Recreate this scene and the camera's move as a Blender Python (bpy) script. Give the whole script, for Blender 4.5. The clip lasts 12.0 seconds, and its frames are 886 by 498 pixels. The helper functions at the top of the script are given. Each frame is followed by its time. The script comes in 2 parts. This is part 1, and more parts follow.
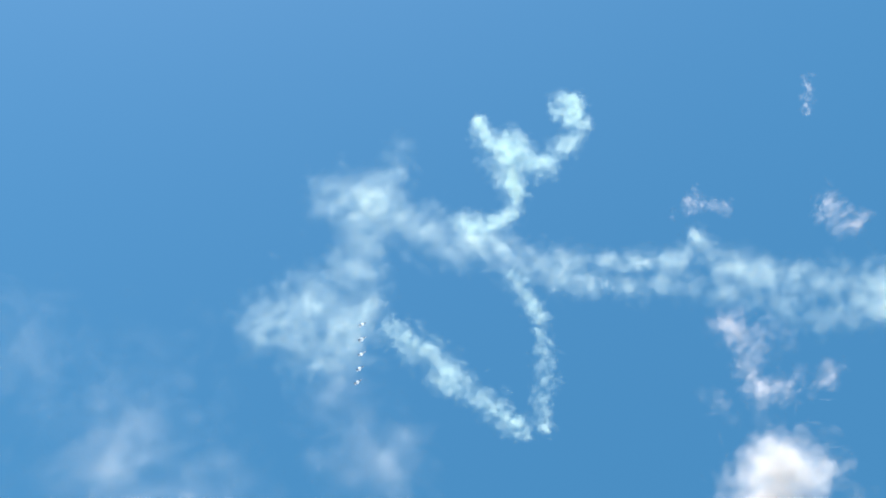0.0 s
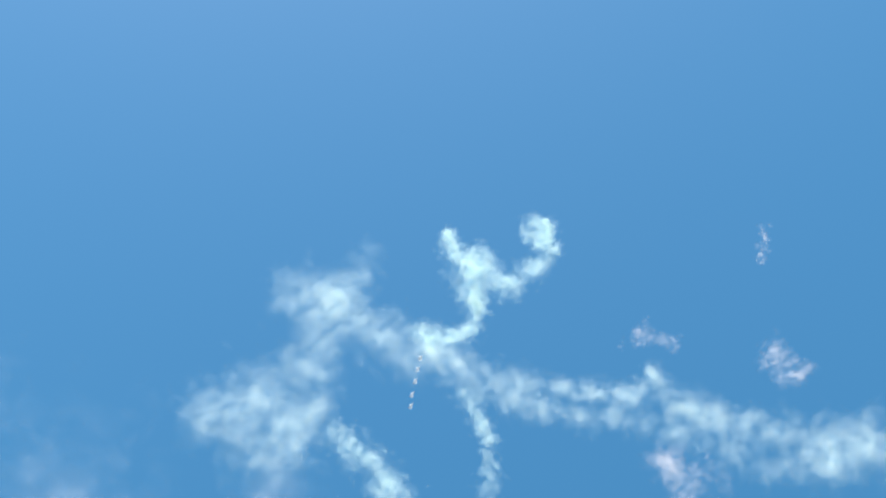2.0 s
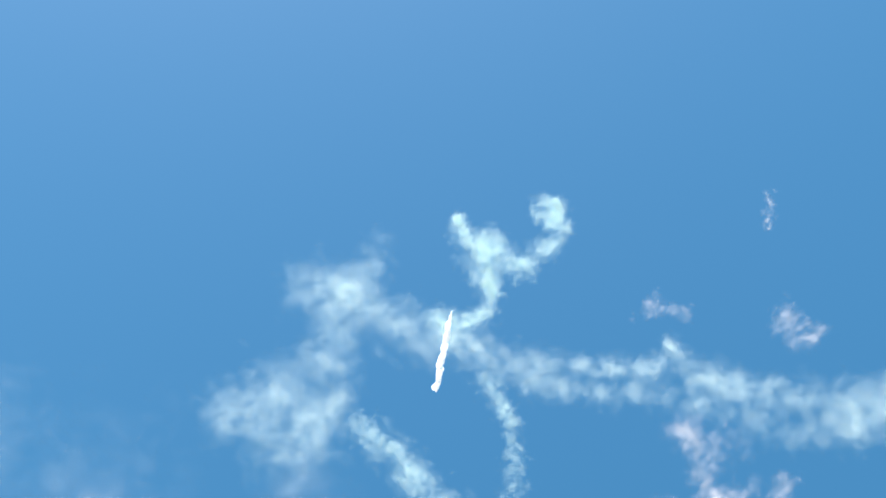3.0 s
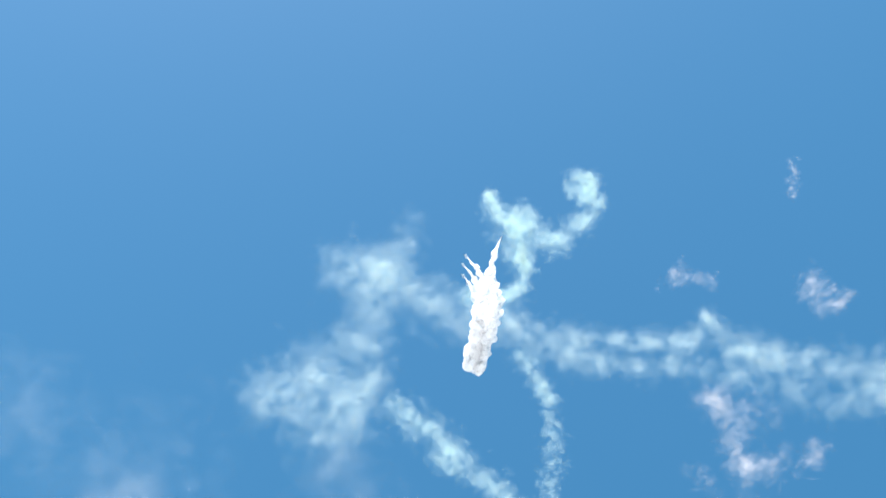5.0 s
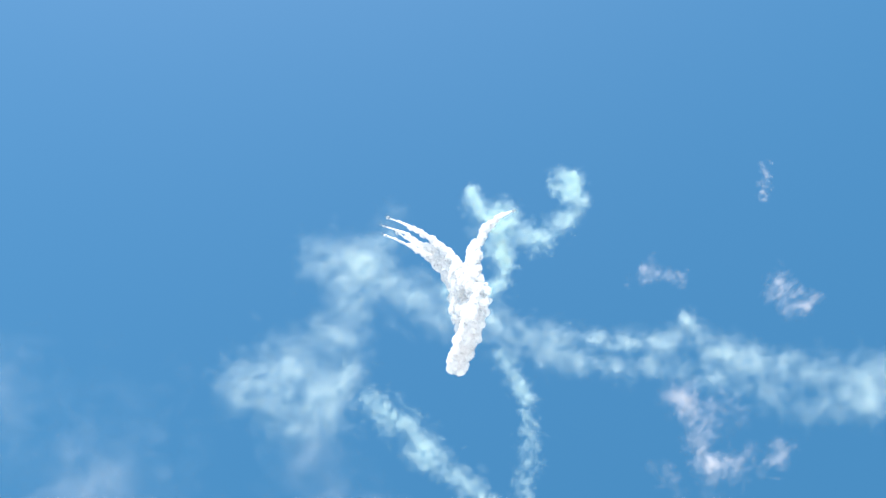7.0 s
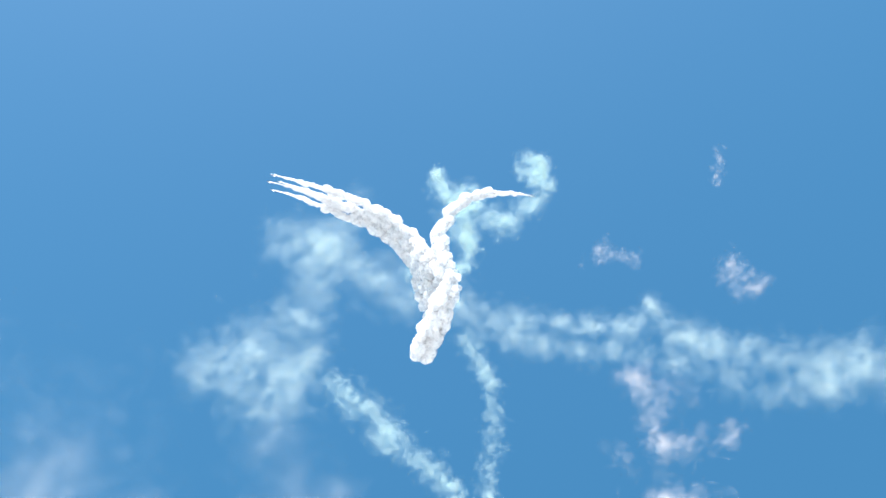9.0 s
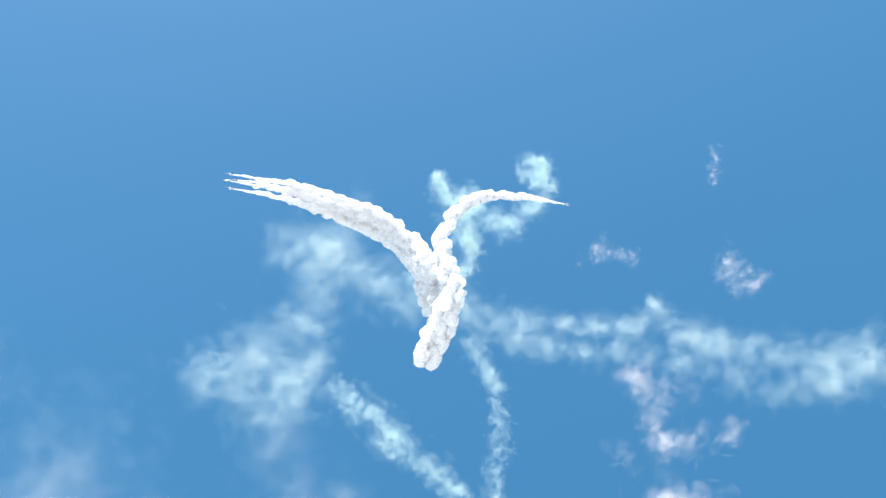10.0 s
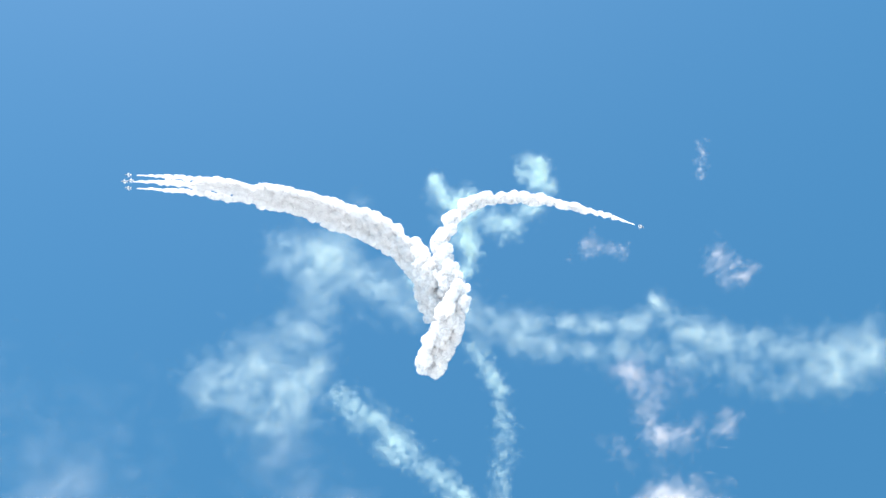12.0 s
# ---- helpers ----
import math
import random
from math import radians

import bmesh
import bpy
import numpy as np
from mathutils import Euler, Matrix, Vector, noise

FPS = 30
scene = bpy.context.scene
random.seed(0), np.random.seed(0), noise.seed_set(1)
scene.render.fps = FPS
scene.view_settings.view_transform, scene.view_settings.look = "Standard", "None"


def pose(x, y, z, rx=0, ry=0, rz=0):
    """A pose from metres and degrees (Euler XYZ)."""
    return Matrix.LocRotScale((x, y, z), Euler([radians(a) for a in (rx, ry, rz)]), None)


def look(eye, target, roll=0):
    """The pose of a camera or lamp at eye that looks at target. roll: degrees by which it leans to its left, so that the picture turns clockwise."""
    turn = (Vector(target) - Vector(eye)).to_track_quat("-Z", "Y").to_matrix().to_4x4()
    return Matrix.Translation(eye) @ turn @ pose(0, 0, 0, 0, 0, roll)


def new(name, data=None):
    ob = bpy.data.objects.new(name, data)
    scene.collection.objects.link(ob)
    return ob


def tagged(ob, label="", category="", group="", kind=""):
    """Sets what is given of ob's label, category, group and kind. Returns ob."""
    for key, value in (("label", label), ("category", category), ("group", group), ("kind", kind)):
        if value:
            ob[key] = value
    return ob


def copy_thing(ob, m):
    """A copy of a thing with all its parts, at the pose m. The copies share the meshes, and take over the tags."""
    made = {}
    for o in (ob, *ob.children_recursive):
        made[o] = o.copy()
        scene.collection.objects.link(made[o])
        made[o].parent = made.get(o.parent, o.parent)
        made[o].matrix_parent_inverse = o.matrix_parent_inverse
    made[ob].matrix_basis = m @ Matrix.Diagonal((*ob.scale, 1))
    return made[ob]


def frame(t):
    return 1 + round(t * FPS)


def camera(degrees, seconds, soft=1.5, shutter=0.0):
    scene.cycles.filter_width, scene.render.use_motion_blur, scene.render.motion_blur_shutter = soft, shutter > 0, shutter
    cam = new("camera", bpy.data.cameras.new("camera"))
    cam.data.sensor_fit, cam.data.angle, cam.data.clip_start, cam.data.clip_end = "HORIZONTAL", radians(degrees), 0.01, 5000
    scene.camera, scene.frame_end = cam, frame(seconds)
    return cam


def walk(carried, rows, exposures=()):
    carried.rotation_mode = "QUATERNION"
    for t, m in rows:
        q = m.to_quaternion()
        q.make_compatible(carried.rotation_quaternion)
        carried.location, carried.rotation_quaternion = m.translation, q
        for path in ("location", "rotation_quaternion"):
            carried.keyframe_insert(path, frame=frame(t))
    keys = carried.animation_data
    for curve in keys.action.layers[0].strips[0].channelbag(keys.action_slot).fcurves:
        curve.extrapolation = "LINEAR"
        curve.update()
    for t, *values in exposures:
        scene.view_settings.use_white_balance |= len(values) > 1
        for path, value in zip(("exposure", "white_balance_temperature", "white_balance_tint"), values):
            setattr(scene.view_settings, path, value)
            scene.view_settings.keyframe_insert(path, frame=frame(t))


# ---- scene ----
# ---------------------------------------------------------------- camera
# Hand-held on the ground, tilted well up; the frame of reference looks 68 degrees up to the north.
EYE = Vector((0.0, 0.0, 1.7))
TILT = 68.0
cam = camera(40.1, 12.0)
AIM = [  # seconds, turn to the left, turn upwards, lean
    (0, -0.36, -3.61, -1.34),
    (0.5, -1.27, -2.89, -0.96),
    (1, 0.58, -1.76, -0.17),
    (1.5, -0.16, 0.52, 2.26),
    (2, -1.97, 1.67, 5.22),
    (2.5, -2.73, 1.30, 1.51),
    (3, -1.48, 0.97, 1.83),
    (3.2, -1.60, 0.85, 1.70),
    (4.8, -0.10, -0.14, 0.51),
    (5, 0.05, -0.08, 0.39),
    (5.5, 0.00, 0.00, 0.00),
    (6, -0.40, 0.79, 0.72),
    (6.5, -0.66, -0.17, 1.20),
    (7, -0.84, -0.30, 2.02),
    (7.2, -1.95, -0.75, 2.46),
    (8.8, -2.55, -1.28, 2.52),
    (9, -2.53, -1.02, 2.52),
    (9.5, -2.35, -0.52, 1.89),
    (10, -2.42, -0.86, 1.62),
    (10.5, -2.46, -0.77, 1.47),
    (11, -2.36, -0.43, 1.02),
    (11.5, -2.74, -0.57, 1.46),
    (12, -2.44, -0.71, 0.07),
]


def aimed(yaw, pitch, roll):
    level = pose(EYE.x, EYE.y, EYE.z, 90 + TILT)
    return level @ pose(0, 0, 0, 0, yaw) @ pose(0, 0, 0, pitch) @ pose(0, 0, 0, 0, 0, roll)


walk(cam, [(t, aimed(y, p, r)) for t, y, p, r in AIM], exposures=[(0, 1.28), (12, 1.28)])

# ---------------------------------------------------------------- sky, sun
SUN_UP, SUN_ROUND = 64.0, -160.0  # elevation; clockwise from the north
world = bpy.data.worlds.new("sky")
scene.world = world
world.use_nodes = True
wn = world.node_tree.nodes
air = wn.new("ShaderNodeTexSky")
air.sky_type = "NISHITA"
air.sun_disc = False
air.sun_elevation, air.sun_rotation = radians(SUN_UP), radians(SUN_ROUND)
air.air_density, air.dust_density, air.ozone_density = 1.0, 0.55, 2.0
wn["Background"].inputs["Strength"].default_value = 0.085
rich = wn.new("ShaderNodeHueSaturation")
rich.inputs["Saturation"].default_value = 1.29
rich.inputs["Hue"].default_value = 0.481
world.node_tree.links.new(air.outputs["Color"], rich.inputs["Color"])
world.node_tree.links.new(rich.outputs["Color"], wn["Background"].inputs["Color"])

sun_data = bpy.data.lights.new("sun", "SUN")
sun_data.energy, sun_data.angle, sun_data.color = 5.0, radians(0.53), (1.0, 0.985, 0.965)
sun = new("sun", sun_data)
se, sr = radians(SUN_UP), radians(SUN_ROUND)
sun_way = Vector((math.sin(sr) * math.cos(se), math.cos(sr) * math.cos(se), math.sin(se)))
sun.matrix_world = look(sun_way * 100, (0, 0, 0))


# ---------------------------------------------------------------- materials
def material(name, colour, rough=0.8, metal=0.0, grain=0.0, scale=1.0, bump=0.0):
    m = bpy.data.materials.new(name)
    m.use_nodes = True
    n, l = m.node_tree.nodes, m.node_tree.links
    b = n["Principled BSDF"]
    b.inputs["Roughness"].default_value = rough
    b.inputs["Metallic"].default_value = metal
    b.inputs["Base Color"].default_value = (*colour, 1)
    if grain:
        where = n.new("ShaderNodeTexCoord")
        tones = []
        for s in (scale, scale * 9):
            t = n.new("ShaderNodeTexNoise")
            t.inputs["Scale"].default_value, t.inputs["Detail"].default_value = s, 5
            l.new(where.outputs["Object"], t.inputs["Vector"])
            tones.append(t)
        add = n.new("ShaderNodeMath")
        add.operation = "ADD"
        l.new(tones[0].outputs["Fac"], add.inputs[0])
        l.new(tones[1].outputs["Fac"], add.inputs[1])
        ramp = n.new("ShaderNodeMapRange")
        ramp.inputs["From Min"].default_value, ramp.inputs["From Max"].default_value = 0.6, 1.4
        ramp.inputs["To Min"].default_value, ramp.inputs["To Max"].default_value = 1 - grain, 1 + grain
        l.new(add.outputs[0], ramp.inputs["Value"])
        mix = n.new("ShaderNodeVectorMath")
        mix.operation = "SCALE"
        mix.inputs[0].default_value = colour
        l.new(ramp.outputs["Result"], mix.inputs["Scale"])
        l.new(mix.outputs[0], b.inputs["Base Color"])
        if bump:
            bp = n.new("ShaderNodeBump")
            bp.inputs["Strength"].default_value = bump
            l.new(tones[1].outputs["Fac"], bp.inputs["Height"])
            l.new(bp.outputs["Normal"], b.inputs["Normal"])
    return m


def vapour(name, colour, dense, tear, thin=0.42, full=0.62):
    """Fine droplets that scatter light forwards and backwards alike: dense in the middle of each flake, torn into wisps tear metres across."""
    m = bpy.data.materials.new(name)
    m.use_nodes = True
    n, l = m.node_tree.nodes, m.node_tree.links
    n.remove(n["Principled BSDF"])
    front, back, lit = n.new("ShaderNodeBsdfDiffuse"), n.new("ShaderNodeBsdfTranslucent"), n.new("ShaderNodeMixShader")
    for s in (front, back):
        s.inputs["Color"].default_value = (*colour, 1)
    l.new(front.outputs[0], lit.inputs[1])
    l.new(back.outputs[0], lit.inputs[2])
    fill, soft = n.new("ShaderNodeAttribute"), n.new("ShaderNodeMapRange")
    fill.attribute_name = "fill"
    soft.interpolation_type = "SMOOTHSTEP"
    soft.inputs["To Max"].default_value = dense
    l.new(fill.outputs["Fac"], soft.inputs["Value"])
    where, torn, wisps = n.new("ShaderNodeTexCoord"), n.new("ShaderNodeTexNoise"), n.new("ShaderNodeMapRange")
    torn.inputs["Scale"].default_value, torn.inputs["Detail"].default_value, torn.inputs["Distortion"].default_value = 1 / tear, 8, 0.5
    torn.inputs["Roughness"].default_value = 0.6
    l.new(where.outputs["Object"], torn.inputs["Vector"])
    wisps.interpolation_type = "SMOOTHSTEP"
    wisps.inputs["From Min"].default_value, wisps.inputs["From Max"].default_value = thin, full
    l.new(torn.outputs["Fac"], wisps.inputs["Value"])
    much, clear, mix = n.new("ShaderNodeMath"), n.new("ShaderNodeBsdfTransparent"), n.new("ShaderNodeMixShader")
    much.operation = "MULTIPLY"
    l.new(soft.outputs["Result"], much.inputs[0])
    l.new(wisps.outputs["Result"], much.inputs[1])
    l.new(much.outputs[0], mix.inputs["Fac"])
    l.new(clear.outputs[0], mix.inputs[1])
    l.new(lit.outputs[0], mix.inputs[2])
    l.new(mix.outputs[0], n["Material Output"].inputs["Surface"])
    return m


scene.cycles.transparent_max_bounces, scene.cycles.max_bounces, scene.cycles.diffuse_bounces = 256, 12, 8
FRESH = vapour("fresh_smoke", (0.985, 0.98, 0.982), 0.8, 4.0, 0.05, 0.3)
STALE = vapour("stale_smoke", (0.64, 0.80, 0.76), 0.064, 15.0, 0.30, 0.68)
CLOUD = vapour("cloud", (0.82, 0.77, 0.76), 0.064, 34.0, 0.32, 0.68)
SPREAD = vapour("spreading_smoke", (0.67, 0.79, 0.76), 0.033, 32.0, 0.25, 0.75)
HEAPED = vapour("heaped_cloud", (0.82, 0.79, 0.77), 0.05, 40.0, 0.2, 0.6)
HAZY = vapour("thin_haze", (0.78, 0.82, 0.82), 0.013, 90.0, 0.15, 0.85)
# fuselage grey, deepened: the shade on the body is put into the paint
PALE_SHADED = material("pale_grey_paint_with_shade", (0.27, 0.32, 0.38), 0.3, 0.0, 0.1, 0.5)
WHITE = material("white_aircraft_paint", (0.68, 0.72, 0.76), 0.3, 0.0, 0.08, 0.5)
# the tail's shade is painted in with this dark blue
NAVY_SHADE = material("dark_blue_paint_with_shade", (0.035, 0.05, 0.09), 0.3, 0.0, 0.15, 0.6)
GREY = material("grey_aircraft_paint", (0.16, 0.18, 0.21), 0.4, 0.0, 0.12, 0.7)
STEEL = material("burnt_nozzle_steel", (0.12, 0.11, 0.10), 0.45, 0.9, 0.3, 3.0)
CANOPY = material("smoked_canopy_glass", (0.02, 0.025, 0.03), 0.06, 0.0)
# made-up pale tone for the unseen ground: bounces light under the smoke
BOUNCE_GROUND = material("pale_bounce_ground", (0.38, 0.385, 0.385), 0.9, 0.0, 0.15, 0.02, 0.3)

# ---------------------------------------------------------------- ground
# Never in view; added as a pale sheet that throws light upwards.
side = 24
step = 12000.0 / side
bm = bmesh.new()
grid = [[bm.verts.new((-6000 + i * step, -6000 + j * step, 0.0)) for i in range(side + 1)] for j in range(side + 1)]
for j in range(side):
    for i in range(side):
        bm.faces.new((grid[j][i], grid[j][i + 1], grid[j + 1][i + 1], grid[j + 1][i]))
data = bpy.data.meshes.new("ground")
bm.to_mesh(data)
bm.free()
data.materials.append(BOUNCE_GROUND)
tagged(new("ground", data), "wide flat unseen ground, made pale to light the smoke from below", "ground", kind="structure")

# ---------------------------------------------------------------- directions in the sky
RIGHT = Vector((1, 0, 0))
UP = Vector((0, -math.sin(radians(TILT)), math.cos(radians(TILT))))
AHEAD = Vector((0, math.cos(radians(TILT)), math.sin(radians(TILT))))


def aloft(a, b, far):
    """The place far metres ahead, a and b thousandths of that to the right and upwards."""
    return EYE + far * (AHEAD + (a / 1000) * RIGHT + (b / 1000) * UP)


# ---------------------------------------------------------------- drifting smoke and clouds
def lattice(ix, iy, iz, seed):
    h = (ix * 374761393 + iy * 668265263 + iz * 1440662683 + seed * 982451653) & 0xFFFFFFFF
    h = ((h ^ (h >> 13)) * 1274126177) & 0xFFFFFFFF
    return ((h ^ (h >> 16)) & 0xFFFF) / 65535.0


def soft_noise(p, seed):
    i = np.floor(p).astype(np.int64)
    f = p - i
    f = f * f * (3 - 2 * f)
    total = 0
    for dx in (0, 1):
        for dy in (0, 1):
            for dz in (0, 1):
                w = (f[:, 0] if dx else 1 - f[:, 0]) * (f[:, 1] if dy else 1 - f[:, 1]) * (f[:, 2] if dz else 1 - f[:, 2])
                total = total + w * lattice(i[:, 0] + dx, i[:, 1] + dy, i[:, 2] + dz, seed)
    return total


def fractal(p, seed, octaves=4):
    total, weight, amp = 0, 0, 1.0
    for k in range(octaves):
        total = total + amp * soft_noise(p * 2.03 ** k + 17.3 * k, seed + k)
        weight, amp = weight + amp, amp * 0.55
    return total / weight


def flakes(places, size, rng):
    """A small domed flake of vapour at each place, turned at random: its corners, faces and how full each corner is."""
    n = len(places)
    u = rng.normal(size=(n, 3))
    u /= np.linalg.norm(u, axis=1)[:, None]
    v = np.cross(u, rng.normal(size=(n, 3)))
    v /= np.linalg.norm(v, axis=1)[:, None]
    w = np.cross(u, v)
    s = (size * rng.uniform(0.6, 1.4, n))[:, None]
    rim = [places + s * (math.cos(k * math.pi / 3) * u + math.sin(k * math.pi / 3) * v) for k in range(6)]
    co = np.stack([places + 0.15 * s * w] + rim, 1).reshape(-1, 3)
    one = np.array([(0, k + 1, (k + 1) % 6 + 1) for k in range(6)])
    faces = (np.arange(n)[:, None, None] * 7 + one[None]).reshape(-1, 3)
    fill = np.tile(np.array([1.0] + [0.0] * 6), n)
    return co, faces, fill


def vapour_mesh(name, co, faces, fill, mat):
    data = bpy.data.meshes.new(name)
    data.vertices.add(len(co))
    data.vertices.foreach_set("co", co.reshape(-1).astype(np.float32))
    data.loops.add(3 * len(faces))
    data.loops.foreach_set("vertex_index", faces.reshape(-1).astype(np.int32))
    data.polygons.add(len(faces))
    data.polygons.foreach_set("loop_start", np.arange(0, 3 * len(faces), 3, dtype=np.int32))
    data.update()
    data.shade_smooth()
    data.attributes.new("fill", "FLOAT", "POINT").data.foreach_set("value", fill.astype(np.float32))
    data.materials.append(mat)
    return data


def drifting(name, balls, far, grain, wisp, mat, label, category, seed, thick=1.0, warp=0.45):
    """A body of smoke or cloud: droplets round a string of billows (a, b, radius, closeness), torn by turbulence."""
    rng = np.random.default_rng(seed)
    px = far / 2148.0
    centre = aloft(balls[0][0], balls[0][1], far)
    # lobes strung along the chain of billows; far-apart billows stand alone
    soft = min(max(wisp - 40, 0) / 90, 0.6)
    lobes = []
    here = [(np.array(aloft(a, b, far) - centre), r / 1000 * far, -math.log(1 - min(close, 0.97))) for a, b, r, close in balls]
    for i, (mid, rad, depth) in enumerate(here):
        after = here[i + 1] if i + 1 < len(here) else None
        gap = np.linalg.norm(after[0] - mid) if after else 0
        if after and gap < 2.6 * (rad + after[1]):
            count = max(6, int(26 * gap / rad))
            share = gap * (rad + after[1]) * 1.1
        else:
            after, count, share = (mid, rad, depth), 30, math.pi * rad * rad * 0.6
        for j in range(count):
            f = rng.uniform()
            m, r, d = [x + (y - x) * f for x, y in zip((mid, rad, depth), after)]
            off = rng.normal(size=3)
            off *= rng.uniform(0.0, 1.0) ** 0.5 * 1.05 * r / np.linalg.norm(off)
            rel = rng.uniform(0.28, 0.85) if j % 5 else 1.0
            lobes.append((m + off, r * rel * (1 + soft), d * share / count * rel * rel / 0.42))
    clouds, sizes = [], []
    for mid, rad, weight in lobes:
        leaf = min(max((0.9 - 0.4 * soft) * rad, 3.0 * px), 17.0 * px) * grain
        n = int(weight / (0.04 * leaf * leaf) * thick * rng.uniform(0.6, 1.4) + rng.uniform())
        clouds.append(mid + rng.normal(size=(n, 3)) * rad * 0.55)
        sizes.append(np.full(n, leaf))
    p = np.concatenate(clouds)
    size = wisp * px
    turn = np.stack([fractal(p / size + 31 * k, seed + 7 * k, 4) - 0.5 for k in range(3)], 1)
    p = p + turn * size * warp * 2.2
    dense = fractal(p / (size * 0.8) + 5, seed + 50, 5)
    keep = rng.uniform(size=len(p)) < np.clip((dense - 0.32) / 0.28, 0.12, 1)
    ob = new(name, vapour_mesh(name, *flakes(p[keep], np.concatenate(sizes)[keep], rng), mat))
    ob.location = centre
    tagged(ob, label, category, kind="stuff")
    return ob, centre, far


CURL = [
    (101, 54, 5.6, 0.80), (109, 59, 5.6, 0.80), (119, 56, 5.6, 0.70), (121, 46, 5.6, 0.70), (113, 44, 6.1, 0.80),
    (104, 47, 5.6, 0.80), (123, 39, 7.0, 0.60), (118, 30, 7.4, 0.55), (108, 20, 8.4, 0.50), (99, 10, 9.3, 0.50),
    (89, 2, 8.4, 0.55), (78, 6, 8.4, 0.65),
]
HORN = [
    (39, 42, 4.2, 0.90), (41, 32, 6.1, 0.85), (44, 21, 7.4, 0.70), (53, 18, 10.2, 0.80), (59, 19, 10.2, 0.95),
    (68, 26, 7.4, 0.75), (59, 5, 11.6, 0.75), (62, -7, 9.3, 0.70), (65, -14, 7.0, 0.80), (68, -23, 5.6, 0.80),
    (65, -34, 6.1, 0.75), (56, -41, 6.1, 0.70), (44, -45, 6.1, 0.70), (30, -43, 7.0, 0.80), (21, -42, 6.5, 0.85),
    (73, -21, 3.3, 0.50), (79, -22, 1.9, 0.40),
    (57, 12, 9.5, 0.90), (60, -1, 8.5, 0.85), (64, -10, 7.0, 0.80),
]
BAND = [
    (28, -48, 8.4, 0.70), (37, -59, 10.7, 0.85), (51, -66, 12.1, 0.65), (70, -73, 14.0, 0.50), (88, -79, 13.0, 0.45),
    (107, -77, 10.2, 0.50), (130, -76, 7.9, 0.50), (154, -79, 7.4, 0.50), (177, -79, 7.4, 0.55), (200, -77, 8.4, 0.55),
    (215, -72, 12.1, 0.35), (211, -56, 3.7, 0.40), (238, -78, 10.7, 0.60), (261, -87, 11.6, 0.60), (285, -92, 10.7, 0.45),
    (308, -94, 10.7, 0.50), (332, -98, 11.6, 0.50),
]
BAND_LOW = [
    (88, -87, 9.3, 0.35), (111, -93, 9.3, 0.38), (135, -96, 8.4, 0.30), (167, -99, 8.4, 0.42), (191, -94, 8.4, 0.35),
    (219, -98, 10.2, 0.28), (247, -104, 11.6, 0.25), (275, -111, 13.0, 0.25), (313, -122, 14.0, 0.28), (341, -127, 11.6, 0.25),
]
BAND_END = [
    (353, -106, 12.1, 0.45), (357, -122, 13.0, 0.45), (376, -112, 16.8, 0.65), (385, -121, 13.0, 0.60), (409, -102, 18.6, 0.40),
    (433, -97, 20.9, 0.40), (356, -101, 11.6, 0.40),
]
HEAD = [
    (32, -60, 9.3, 0.50), (21, -58, 12.1, 0.55), (14, -58, 12.1, 0.55), (-2, -51, 13.5, 0.50), (-18, -42, 14.9, 0.45),
    (-32, -33, 15.8, 0.40), (-46, -19, 14.9, 0.50), (-57, -12, 12.6, 0.80), (-69, -12, 13.0, 0.42), (-83, -7, 13.0, 0.42),
    (-85, -23, 14.0, 0.36), (-0, -67, 11.2, 0.35), (18, -71, 7.0, 0.30), (-27, 20, 6.5, 0.60), (-29, 9, 7.9, 0.50),
    (-36, -2, 10.2, 0.45), (-74, -35, 17.7, 0.36), (-60, -47, 18.6, 0.32), (-54, -61, 15.8, 0.36),
]
TANGLE = [
    (-52, -71, 15.8, 0.50), (-66, -84, 18.6, 0.48), (-85, -98, 19.6, 0.45), (-104, -109, 20.5, 0.42), (-128, -120, 19.6, 0.36),
    (-148, -119, 14.0, 0.28), (-119, -130, 17.7, 0.30), (-91, -126, 20.9, 0.46), (-72, -131, 15.8, 0.48), (-55, -110, 8.4, 0.50),
    (-82, -145, 17.7, 0.42), (-96, -159, 17.7, 0.32),
]
LEG = [
    (-44, -123, 7.0, 0.35), (-35, -128, 8.4, 0.50), (-26, -139, 9.8, 0.60), (-16, -147, 11.2, 0.55), (-5, -156, 14.0, 0.70),
    (2, -166, 11.2, 0.75), (11, -176, 11.6, 0.50), (25, -181, 9.3, 0.50), (39, -191, 10.2, 0.50), (51, -200, 9.3, 0.55),
    (62, -211, 8.4, 0.60), (71, -218, 6.1, 0.55),
]
STEM = [
    (62, -83, 7.9, 0.50), (69, -95, 6.1, 0.55), (78, -109, 6.1, 0.65), (85, -123, 5.6, 0.60), (88, -140, 7.0, 0.42),
    (88, -159, 8.8, 0.30), (89, -178, 9.8, 0.30), (87, -197, 7.0, 0.42), (86, -213, 6.1, 0.50), (89, -220, 3.7, 0.45),
]
VEIL = [
    (-87, -173, 17.7, 0.26), (-83, -197, 19.6, 0.24), (-70, -221, 20.5, 0.26), (-61, -250, 20.5, 0.24), (-42, -232, 16.3, 0.10),
    (-19, -246, 14.0, 0.16), (-37, -203, 14.0, 0.08), (-57, -279, 20.9, 0.15),
]
HAZE = [
    (-232, -156, 26.1, 0.14), (-243, -188, 31.7, 0.18), (-286, -206, 34.9, 0.18), (-258, -226, 34.9, 0.20), (-305, -230, 34.9, 0.15),
    (-216, -227, 34.9, 0.18), (-179, -242, 28.9, 0.22), (-227, -260, 37.7, 0.20), (-170, -271, 31.7, 0.20), (-274, -273, 40.5, 0.20),
]
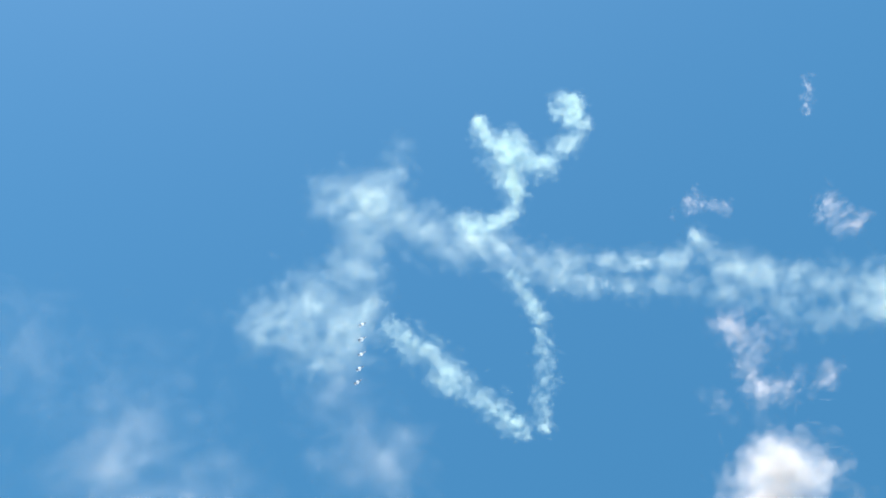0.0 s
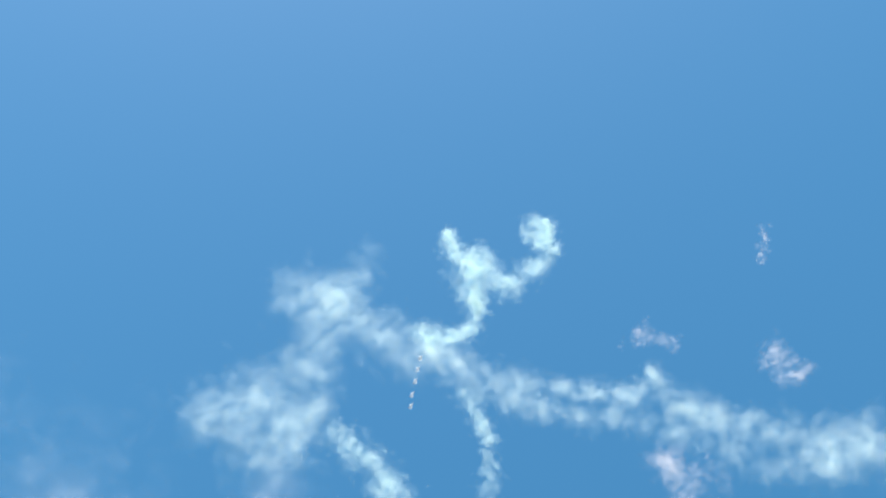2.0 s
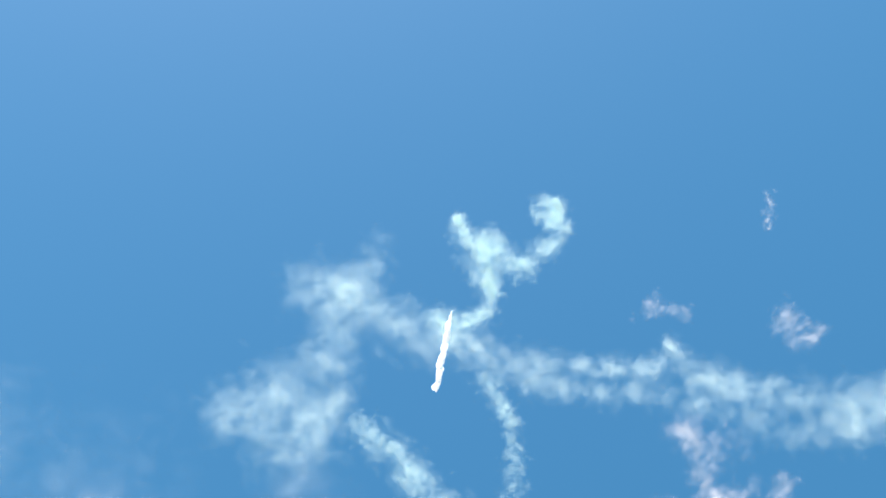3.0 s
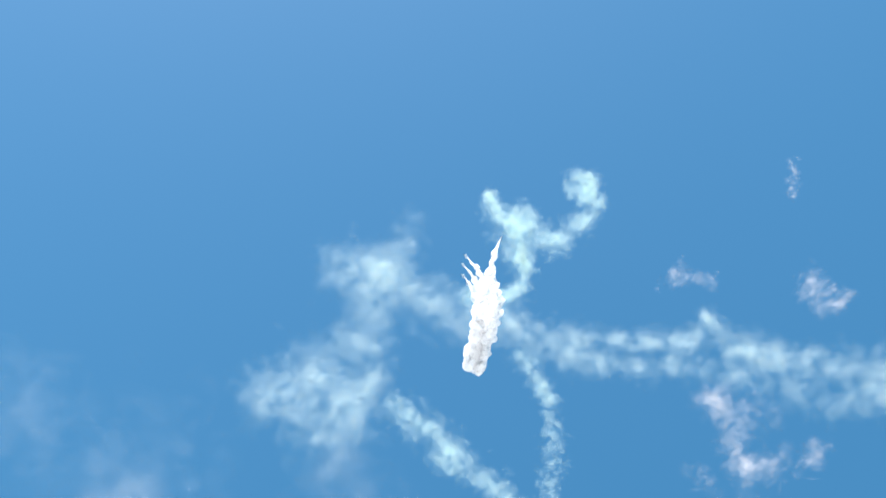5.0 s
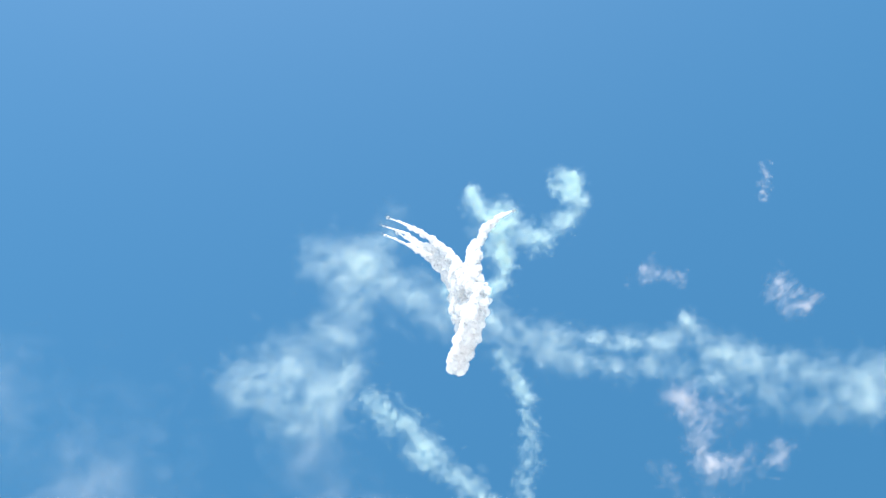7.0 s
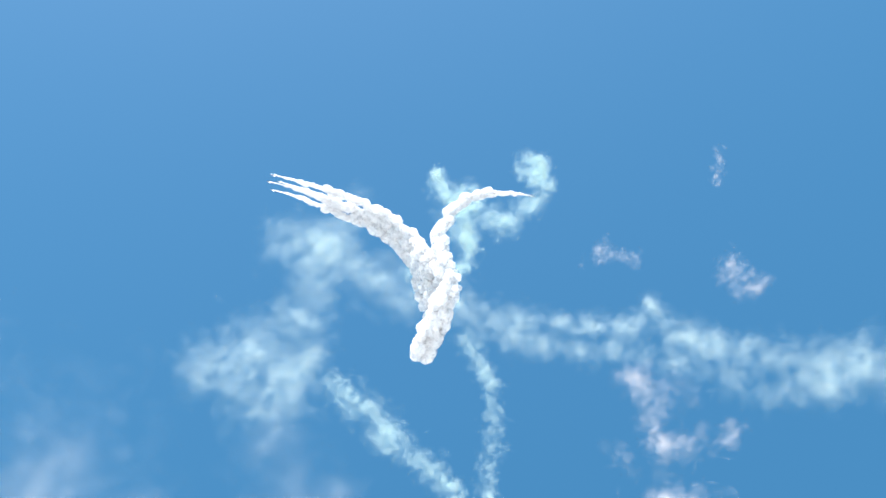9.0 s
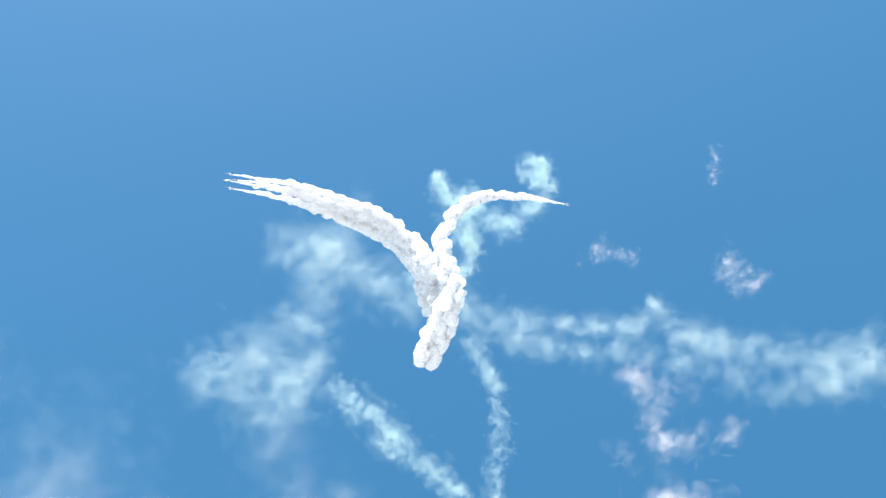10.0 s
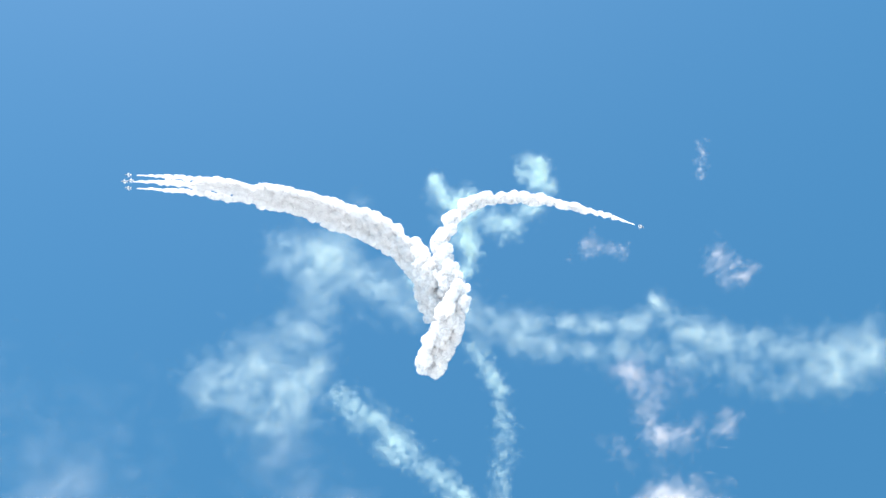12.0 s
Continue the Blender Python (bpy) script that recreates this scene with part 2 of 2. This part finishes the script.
HAZE_EDGE = [
    (-358, -138, 34.9, 0.12), (-330, -153, 26.1, 0.08), (-391, -147, 40.5, 0.12), (-403, -109, 34.9, 0.08), (-352, -110, 26.1, 0.05),
]
WISP = [
    (306, 70, 2.8, 0.35), (310, 63, 3.3, 0.42), (309, 53, 3.3, 0.42), (308, 42, 3.3, 0.35), (312, 74, 2.8, 0.20),
]
FLECK = [
    (215, -23, 5.6, 0.36), (208, -31, 5.6, 0.32), (224, -30, 6.5, 0.30), (238, -34, 5.6, 0.25), (197, -40, 2.8, 0.30),
]
TUFT = [
    (329, -28, 8.4, 0.27), (322, -37, 10.2, 0.22), (336, -45, 9.3, 0.55), (341, -50, 7.0, 0.70), (350, -47, 6.5, 0.40),
]
RAGGED = [
    (242, -127, 10.2, 0.50), (251, -134, 12.1, 0.42), (237, -143, 8.4, 0.50), (266, -132, 10.2, 0.32), (284, -135, 10.2, 0.25),
    (256, -153, 10.2, 0.33), (251, -165, 8.4, 0.25), (270, -187, 9.3, 0.48), (260, -197, 8.4, 0.42), (289, -183, 10.2, 0.30),
    (317, -183, 10.2, 0.30), (329, -174, 8.4, 0.25), (237, -198, 9.3, 0.25), (296, -192, 6.5, 0.25),
]
HEAP = [
    (293, -235, 14.0, 0.85), (279, -247, 17.7, 0.95), (303, -255, 20.9, 0.97), (265, -258, 16.8, 0.85), (293, -274, 25.6, 0.97),
    (322, -265, 15.4, 0.60), (250, -272, 13.0, 0.70), (302, -298, 30.3, 0.97), (269, -299, 25.6, 0.95),
]

SMOKE_FAR, CLOUD_FAR = 2650.0, 4300.0
DRIFT = []  # thing, start, metres a second to the right and upwards


def body(name, balls, far, wisp, mat, label, category, seed, right, up, grain=1.0, thick=1.2, warp=0.35):
    ob, start, far = drifting(name, balls, far, grain, wisp, mat, label, category, seed, thick, warp)
    DRIFT.append((ob, start, right * far / 2148, up * far / 2148))


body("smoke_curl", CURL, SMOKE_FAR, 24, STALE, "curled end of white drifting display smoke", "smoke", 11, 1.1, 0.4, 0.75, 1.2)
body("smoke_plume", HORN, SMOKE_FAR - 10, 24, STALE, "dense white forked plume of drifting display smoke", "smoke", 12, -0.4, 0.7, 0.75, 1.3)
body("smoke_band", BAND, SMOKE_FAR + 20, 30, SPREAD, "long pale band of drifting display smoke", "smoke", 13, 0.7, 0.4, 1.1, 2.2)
body("smoke_band", BAND_LOW, SMOKE_FAR + 40, 30, SPREAD, "thin lower strand of a drifting smoke band", "smoke", 14, 0.7, 0.2, 1.1, 2.2)
body("smoke_band", BAND_END, SMOKE_FAR + 30, 40, SPREAD, "swollen end of a drifting smoke band", "smoke", 15, 0.2, 0.4, 1.2, 2.2)
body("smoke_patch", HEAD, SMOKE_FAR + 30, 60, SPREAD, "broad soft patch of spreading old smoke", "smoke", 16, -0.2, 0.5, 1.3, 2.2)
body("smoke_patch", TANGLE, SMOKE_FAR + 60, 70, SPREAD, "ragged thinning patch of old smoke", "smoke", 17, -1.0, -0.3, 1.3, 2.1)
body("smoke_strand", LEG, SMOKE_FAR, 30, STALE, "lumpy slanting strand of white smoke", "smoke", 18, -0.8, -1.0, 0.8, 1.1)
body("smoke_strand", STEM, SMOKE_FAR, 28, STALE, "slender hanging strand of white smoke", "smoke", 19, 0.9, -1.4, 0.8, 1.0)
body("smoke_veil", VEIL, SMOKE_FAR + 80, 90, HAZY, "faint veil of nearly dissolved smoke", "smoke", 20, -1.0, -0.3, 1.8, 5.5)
body("haze", HAZE, CLOUD_FAR, 110, HAZY, "thin hazy cloud low in the blue sky", "cloud", 21, -1.5, 0.5, 2.2, 4.2)
body("haze", HAZE_EDGE, CLOUD_FAR, 110, HAZY, "faint edge of thin hazy cloud", "cloud", 22, -1.5, 0.5, 2.2, 4.2)
body("cloud_wisp", WISP, CLOUD_FAR, 16, CLOUD, "tiny upright wisp of white cloud", "cloud", 23, -9.1, 1.0, 1.0, 1.0)
body("cloud_wisp", FLECK, CLOUD_FAR, 26, CLOUD, "small feathery fleck of white cloud", "cloud", 24, -8.7, 3.6, 1.0, 1.0)
body("cloud_tuft", TUFT, CLOUD_FAR, 34, CLOUD, "small fluffy tuft of white cloud", "cloud", 25, -9.7, 2.8, 1.0, 1.2)
body("ragged_cloud", RAGGED, CLOUD_FAR + 50, 44, CLOUD, "ragged broken scraps of greyish-white cloud", "cloud", 26, -8.0, 3.3, 1.2, 1.5)
body("cumulus_cloud", HEAP, CLOUD_FAR + 50, 60, HEAPED, "thick white heap of cumulus cloud with frayed edges", "cloud", 27, -8.6, 3.0, 1.1, 0.6)


# ---------------------------------------------------------------- display jets
def part(name, bm, mat, parent, label=""):
    data = bpy.data.meshes.new(name)
    bmesh.ops.recalc_face_normals(bm, faces=bm.faces)
    bm.to_mesh(data)
    bm.free()
    data.materials.append(mat)
    for f in data.polygons:
        f.use_smooth = True
    data.set_sharp_from_angle(angle=radians(40))
    ob = new(name, data)
    ob.parent = parent
    return tagged(ob, label)


def hull(stations, sides=14):
    """A body along y through oval stations (y, half width, half height, z)."""
    bm = bmesh.new()
    rings = []
    for y, w, h, z in stations:
        rings.append([bm.verts.new((w * math.cos(2 * math.pi * k / sides), y, z + h * math.sin(2 * math.pi * k / sides))) for k in range(sides)])
    for r, s in zip(rings, rings[1:]):
        for k in range(sides):
            bm.faces.new((r[k], r[(k + 1) % sides], s[(k + 1) % sides], s[k]))
    bm.faces.new(rings[0])
    bm.faces.new(rings[-1])
    return bm


def blade(root, tip, thick):
    """A wing or fin with a lens-shaped section: root and tip are (leading edge, trailing edge)."""
    bm = bmesh.new()
    up = (Vector(root[1]) - Vector(root[0])).cross(Vector(tip[0]) - Vector(root[0])).normalized()
    rings = []
    for (lead, trail), th in ((root, thick), (tip, thick * 0.35)):
        lead, trail = Vector(lead), Vector(trail)
        ring = [lead]
        for s in (1, -1):
            for f, g in ((0.2, 0.8), (0.5, 1.0), (1.0, 0.5)) if s > 0 else ((1.0, 0.1), (1.0, 0.5), (0.5, 1.0), (0.2, 0.8)):
                ring.append(lead.lerp(trail, f) + up * (s * g * th / 2))
        rings.append([bm.verts.new(v) for v in ring])
    n = len(rings[0])
    for k in range(n):
        bm.faces.new((rings[0][k], rings[0][(k + 1) % n], rings[1][(k + 1) % n], rings[1][k]))
    bm.faces.new(rings[0])
    bm.faces.new(rings[1])
    return bm


def jet():
    """A single-engined display jet, nose along y, 15 m long."""
    ob = new("display_jet")
    part("fuselage", hull([(7.6, 0.03, 0.03, -0.05), (7.0, 0.22, 0.2, -0.03), (6.0, 0.45, 0.42, 0.0), (4.6, 0.62, 0.62, 0.05),
                           (2.8, 0.72, 0.8, 0.05), (1.0, 0.85, 0.85, 0.0), (-1.5, 0.95, 0.8, 0.0), (-4.0, 0.85, 0.75, 0.0),
                           (-6.2, 0.68, 0.66, 0.0)]), PALE_SHADED, ob, "pale grey fuselage with shade put into its paint")
    part("nozzle", hull([(-6.15, 0.62, 0.6, 0.0), (-6.9, 0.56, 0.55, 0.0), (-7.4, 0.44, 0.44, 0.0)]), STEEL, ob, "scorched steel exhaust nozzle")
    part("canopy", hull([(5.4, 0.08, 0.06, 0.5), (4.7, 0.34, 0.42, 0.62), (3.7, 0.42, 0.55, 0.72), (2.5, 0.36, 0.42, 0.76), (1.5, 0.12, 0.12, 0.78)], 12),
         CANOPY, ob, "dark glass canopy")
    part("air_intake", hull([(3.4, 0.5, 0.36, -0.72), (3.2, 0.58, 0.42, -0.72), (1.0, 0.62, 0.42, -0.62), (-2.0, 0.4, 0.3, -0.5)]), GREY, ob, "grey belly air intake")
    for s in (1, -1):
        part("wing", blade(((s * 0.75, 2.2, 0.0), (s * 0.75, -3.2, 0.0)), ((s * 4.8, -2.0, -0.05), (s * 4.8, -3.3, -0.05)), 0.3), WHITE, ob, "white swept wing")
        part("strake", blade(((s * 0.6, 5.0, 0.15), (s * 0.6, 1.6, 0.1)), ((s * 1.15, 2.4, 0.1), (s * 1.15, 1.6, 0.1)), 0.12), WHITE, ob)
        part("tailplane", blade(((s * 0.7, -4.4, -0.05), (s * 0.7, -7.0, -0.05)), ((s * 2.8, -6.4, -0.35), (s * 2.8, -7.4, -0.35)), 0.16), WHITE, ob)
        part("wing_tip_rail", hull([(-0.6, 0.02, 0.02, -0.05), (-0.9, 0.08, 0.08, -0.05), (-3.4, 0.08, 0.08, -0.05), (-3.7, 0.05, 0.05, -0.05)], 8), GREY, ob)
        ob.children[-1].location.x = s * 4.85
    part("tail_fin", blade(((0, -3.0, 0.6), (0, -6.4, 0.6)), ((0, -5.9, 3.6), (0, -7.2, 3.6)), 0.2), NAVY_SHADE, ob, "tail fin with its shade put into dark blue")
    part("ventral_fin", blade(((0, -4.8, -0.6), (0, -6.0, -0.6)), ((0, -5.3, -1.3), (0, -6.0, -1.3)), 0.1), GREY, ob)
    return tagged(ob, "white-winged pale grey display jet in formation flight", "jet aircraft", "jets of the display team")


# seconds and bearing in thousandths, right and upwards
LEAD = [
    (0, -61.2, -123.7), (0.5, -27.3, -105.8), (1, -4.6, -90.9), (1.5, 13.1, -75.7), (2, 24.4, -61.3),
    (2.5, 31.4, -48.0), (3, 34.5, -35.0), (4.8, 45.4, 4.9), (5.5, 51.7, 15.4), (6, 57.8, 21.0),
    (6.5, 65.4, 25.6), (7, 72.3, 28.5), (8.8, 111.1, 29.7), (9.5, 129.2, 27.1), (10, 144.6, 24.3),
    (10.5, 159.3, 20.8), (11, 175.4, 16.5), (12, 207.4, 6.1),
]
SECOND = [
    (0, -62.0, -136.1), (0.5, -28.5, -117.0), (1, -5.8, -100.7), (1.5, 11.0, -85.5), (2, 23.0, -70.8),
    (2.5, 29.8, -58.3), (3, 32.9, -44.8), (4.8, 20.8, -10.0), (5.5, 7.7, 0.7), (6, -3.5, 7.2),
    (6.5, -16.4, 13.6), (7, -32.2, 19.2), (8.8, -90.1, 35.4), (9.5, -114.9, 39.1), (10, -134.3, 41.5),
    (10.5, -153.6, 43.9), (11, -173.6, 46.0), (12, -214.6, 47.8),
]
THIRD = [
    (0, -62.8, -148.4), (0.5, -29.6, -128.3), (1, -6.8, -111.5), (1.5, 10.0, -95.8), (2, 22.0, -80.6),
    (2.5, 28.2, -67.6), (3, 30.9, -54.1), (4.8, 19.0, -17.7), (5.5, 5.4, -6.5), (6, -6.2, 0.4),
    (6.5, -19.0, 7.3), (7, -35.2, 12.1), (8.8, -92.8, 29.7), (9.5, -118.0, 33.5), (10, -136.9, 36.4),
    (10.5, -156.7, 38.7), (11, -176.8, 40.9), (12, -217.8, 42.5),
]
FOURTH = [
    (0, -64.5, -160.6), (0.5, -30.6, -140.2), (1, -8.0, -122.7), (1.5, 8.3, -107.0), (2, 20.3, -91.9),
    (2.5, 26.6, -77.4), (3, 28.9, -63.5), (4.8, 18.7, -26.5), (5.5, 5.8, -14.7), (6, -5.6, -7.7),
    (6.5, -18.4, -0.9), (7, -34.0, 4.7), (8.8, -90.0, 22.9), (9.5, -114.6, 27.1), (10, -134.0, 30.0),
    (10.5, -153.3, 32.8), (11, -173.5, 35.0), (12, -214.7, 37.2),
]
FIFTH = [
    (0, -66.5, -171.9), (0.5, -32.2, -151.3), (1, -8.7, -133.3), (1.5, 8.0, -117.3), (2, 20.2, -101.2),
    (2.5, 25.5, -86.7), (3, 26.9, -72.9), (4.8, 21.5, -33.0), (5.5, 10.7, -19.1), (6, -0.3, -8.1),
    (6.5, -11.9, 0.2), (7, -24.4, 7.4), (8.8, -84.8, 29.6), (9.5, -110.2, 35.1), (10, -130.5, 37.0),
    (10.5, -149.8, 39.4), (11, -170.8, 41.5), (12, -212.8, 43.2),
]

RANGE = [(0, 1950), (1, 1960), (2, 2000), (3, 2080), (5, 2250), (7, 2360), (9, 2410), (12, 2440)]


def glide(keys, t):
    """A smooth curve through keys (seconds, values...)."""
    k = np.array(keys, float)
    ts, vs = k[:, 0], k[:, 1:]
    slope = np.gradient(vs, ts, axis=0)
    i = int(np.clip(np.searchsorted(ts, t) - 1, 0, len(ts) - 2))
    h = ts[i + 1] - ts[i]
    s = (t - ts[i]) / h
    return ((2 * s ** 3 - 3 * s ** 2 + 1) * vs[i] + (s ** 3 - 2 * s ** 2 + s) * h * slope[i]
            + (3 * s ** 2 - 2 * s ** 3) * vs[i + 1] + (s ** 3 - s ** 2) * h * slope[i + 1])


def flown(track, t):
    a, b = glide(track, t)
    return aloft(float(a), float(b), float(glide(RANGE, t)[0]))


def attitude(track, t):
    """Nose along the path, belly away from the turn."""
    t = min(max(t, 0.3), 11.7)
    d = 0.3
    before, here, after = flown(track, t - d), flown(track, t), flown(track, t + d)
    nose = (after - before).normalized()
    pull = (after - 2 * here + before) / (d * d) + Vector((0, 0, 9.8))
    right = nose.cross(pull).normalized()
    top = right.cross(nose)
    bank = 55 * min(1.0, max(0.0, (2.2 - t) / 1.5))  # rolling out of the turn-in
    return Matrix((right, nose, top)).transposed().to_4x4() @ pose(0, 0, 0, 0, bank)


TEAM = [LEAD, SECOND, THIRD, FOURTH, FIFTH]
first = jet()
JETS = [first] + [copy_thing(first, Matrix()) for _ in TEAM[1:]]

# ---------------------------------------------------------------- fresh smoke, puff by puff
def puff_mesh(name, across, long, level, seed):
    """A billow of dense droplets: a cauliflower core drawn out along y, its skin frayed by loose flakes."""
    rng = np.random.default_rng(seed)
    bm = bmesh.new()
    bmesh.ops.create_icosphere(bm, subdivisions=level, radius=1.0)
    shift = Vector(rng.uniform(-50, 50, 3))
    half = Vector((across, long, across)) * 0.43
    for v in bm.verts:
        d = v.co.normalized()
        p = Vector((d.x * half.x, d.y * half.y, d.z * half.z))
        big = noise.noise(p / (0.45 * across + 1.0) + shift)
        small = abs(noise.noise(p / 3.6 + shift)) * 1.8 + abs(noise.noise(p / 1.9 - shift)) * 1.2
        v.co = p * (0.84 + 0.22 * big) + d * (small * min(1.0, 0.12 + across / 17))
    core = np.array([v.co for v in bm.verts])
    faces = [[v.index for v in f.verts] for f in bm.faces]
    bm.free()
    # loose flakes over the skin
    n = 160 if across < 12 else 340
    q = core[rng.integers(0, len(core), n)] * rng.uniform(0.92, 1.08, (n, 1))
    co, tris, fill = flakes(q, 0.065 * across + 0.45, rng)
    k = len(core)
    return vapour_mesh(name, np.concatenate([core, co]), np.concatenate([np.array(faces), tris + k]),
                       np.concatenate([np.full(k, 0.6), fill]), FRESH)


# size across, length, fineness, seconds after the jet has passed
KINDS = [(2.6, 20.0, 3, 0.10), (5.5, 19.0, 3, 0.30), (10.5, 19.0, 4, 0.6), (16.5, 27.0, 4, 1.3), (23.0, 34.0, 4, 2.6)]
SHAPES = [[puff_mesh("puff", a, l, lv, 100 * k + j) for j in range(7)] for k, (a, l, lv, _) in enumerate(KINDS)]
SMOKE_ON = [2.2, 2.2, 2.2, 2.2, 2.12]
EVERY = 0.1
CELLAR = Vector((0, -400, -60))  # smoke not yet made
PUFFS = []


def trails():
    rng = np.random.default_rng(5)
    for track, on, lean in zip(TEAM, SMOKE_ON, (0.9, 0.82, 0.7, 0.52, 0.4)):
        base = flown(track, on)
        trail = tagged(new("smoke_trail"), "thick bright white smoke trail behind a display jet", "smoke trail", "fresh smoke trails")
        trail.location = base
        n = int((12.0 - on) / EVERY)
        for i in range(n):
            t = on + (i + 0.5) * EVERY
            here = flown(track, t)
            turn = attitude(track, t)
            side, top = turn.col[0].to_3d(), turn.col[2].to_3d()
            billows = list(enumerate(KINDS))
            if t < on + 0.5 and track in (FOURTH, FIFTH):
                billows += billows[3:] * 2  # the foot of the column is fuller
            if t < 4.3:
                billows.append((4, KINDS[4]))  # and the smoke of the whole team runs together above it
            for k, (across, long, _, wait) in billows:
                born = t + wait * (0.55 if t < 3.2 and k < 3 else 1.0)
                if born > 11.95 or (k == 4 and i % 2 and t > 4.2):
                    continue
                ob = new("puff", SHAPES[k][int(rng.integers(7))])
                ob.parent = trail
                tagged(ob, kind="stuff")
                angle, reach = rng.uniform(0, 2 * math.pi), (0.0, 0.9, 2.2, 3.8, 5.0)[k] * rng.uniform(0.4, 1.2)
                out = side * math.cos(angle) + top * math.sin(angle)
                along = turn.col[1].to_3d() * float(rng.uniform(-3, 3))
                start = here + out * reach + along * min(k, 1)
                early = min(1.0, max(0.0, (4.1 - t) / 1.1))
                gather = lean + (0.82 - lean) * min(1.0, max(0.0, (t - 2.5) / 0.5))
                caught = early * (gather + float(rng.uniform(-0.12, 0.12)))
                gust = RIGHT * (24.0 * caught) - UP * (5.0 * early)
                drift = RIGHT * (3.2 * caught) - UP * (2.2 * early + 0.8) + out * ((0.0, 0.5, 0.9, 1.1, 1.1)[k] * (1 + 0.5 * early))
                spin = turn @ pose(0, 0, 0, 0, float(rng.uniform(0, 360)), 0)
                PUFFS.append((ob, CELLAR - base, start - base, gust, drift, born, spin))


trails()


# ---------------------------------------------------------------- everything that moves
def motions():
    for ob, start, right, up in DRIFT:
        way = RIGHT * right + UP * up
        walk(ob, [(0, Matrix.Translation(start)), (12, Matrix.Translation(start + way * 12))])
    for ob, track in zip(JETS, TEAM):
        rows = []
        for i in range(49):
            t = i * 0.25
            rows.append((t, Matrix.Translation(flown(track, t)) @ attitude(track, t)))
        walk(ob, rows)
    tick = 1 / FPS
    for ob, below, start, gust, drift, born, spin in PUFFS:
        born = round(born * FPS) / FPS
        rows = [(0, Matrix.Translation(below) @ spin), (born - tick, Matrix.Translation(below) @ spin), (born, Matrix.Translation(start) @ spin)]
        if born < 11.8:
            age = 12 - born
            rows.append((born + tick, Matrix.Translation(start + drift * tick) @ spin))
            if gust.length > 0.1 and age > 3:
                rows.append((born + 1.0, Matrix.Translation(start + gust * 0.55 + drift) @ spin))
                rows.append((born + 2.4, Matrix.Translation(start + gust + drift * 2.4) @ spin))
            rows.append((12, Matrix.Translation(start + gust + drift * age) @ spin))
        else:
            rows.append((12, Matrix.Translation(start) @ spin))
        walk(ob, rows)


motions()
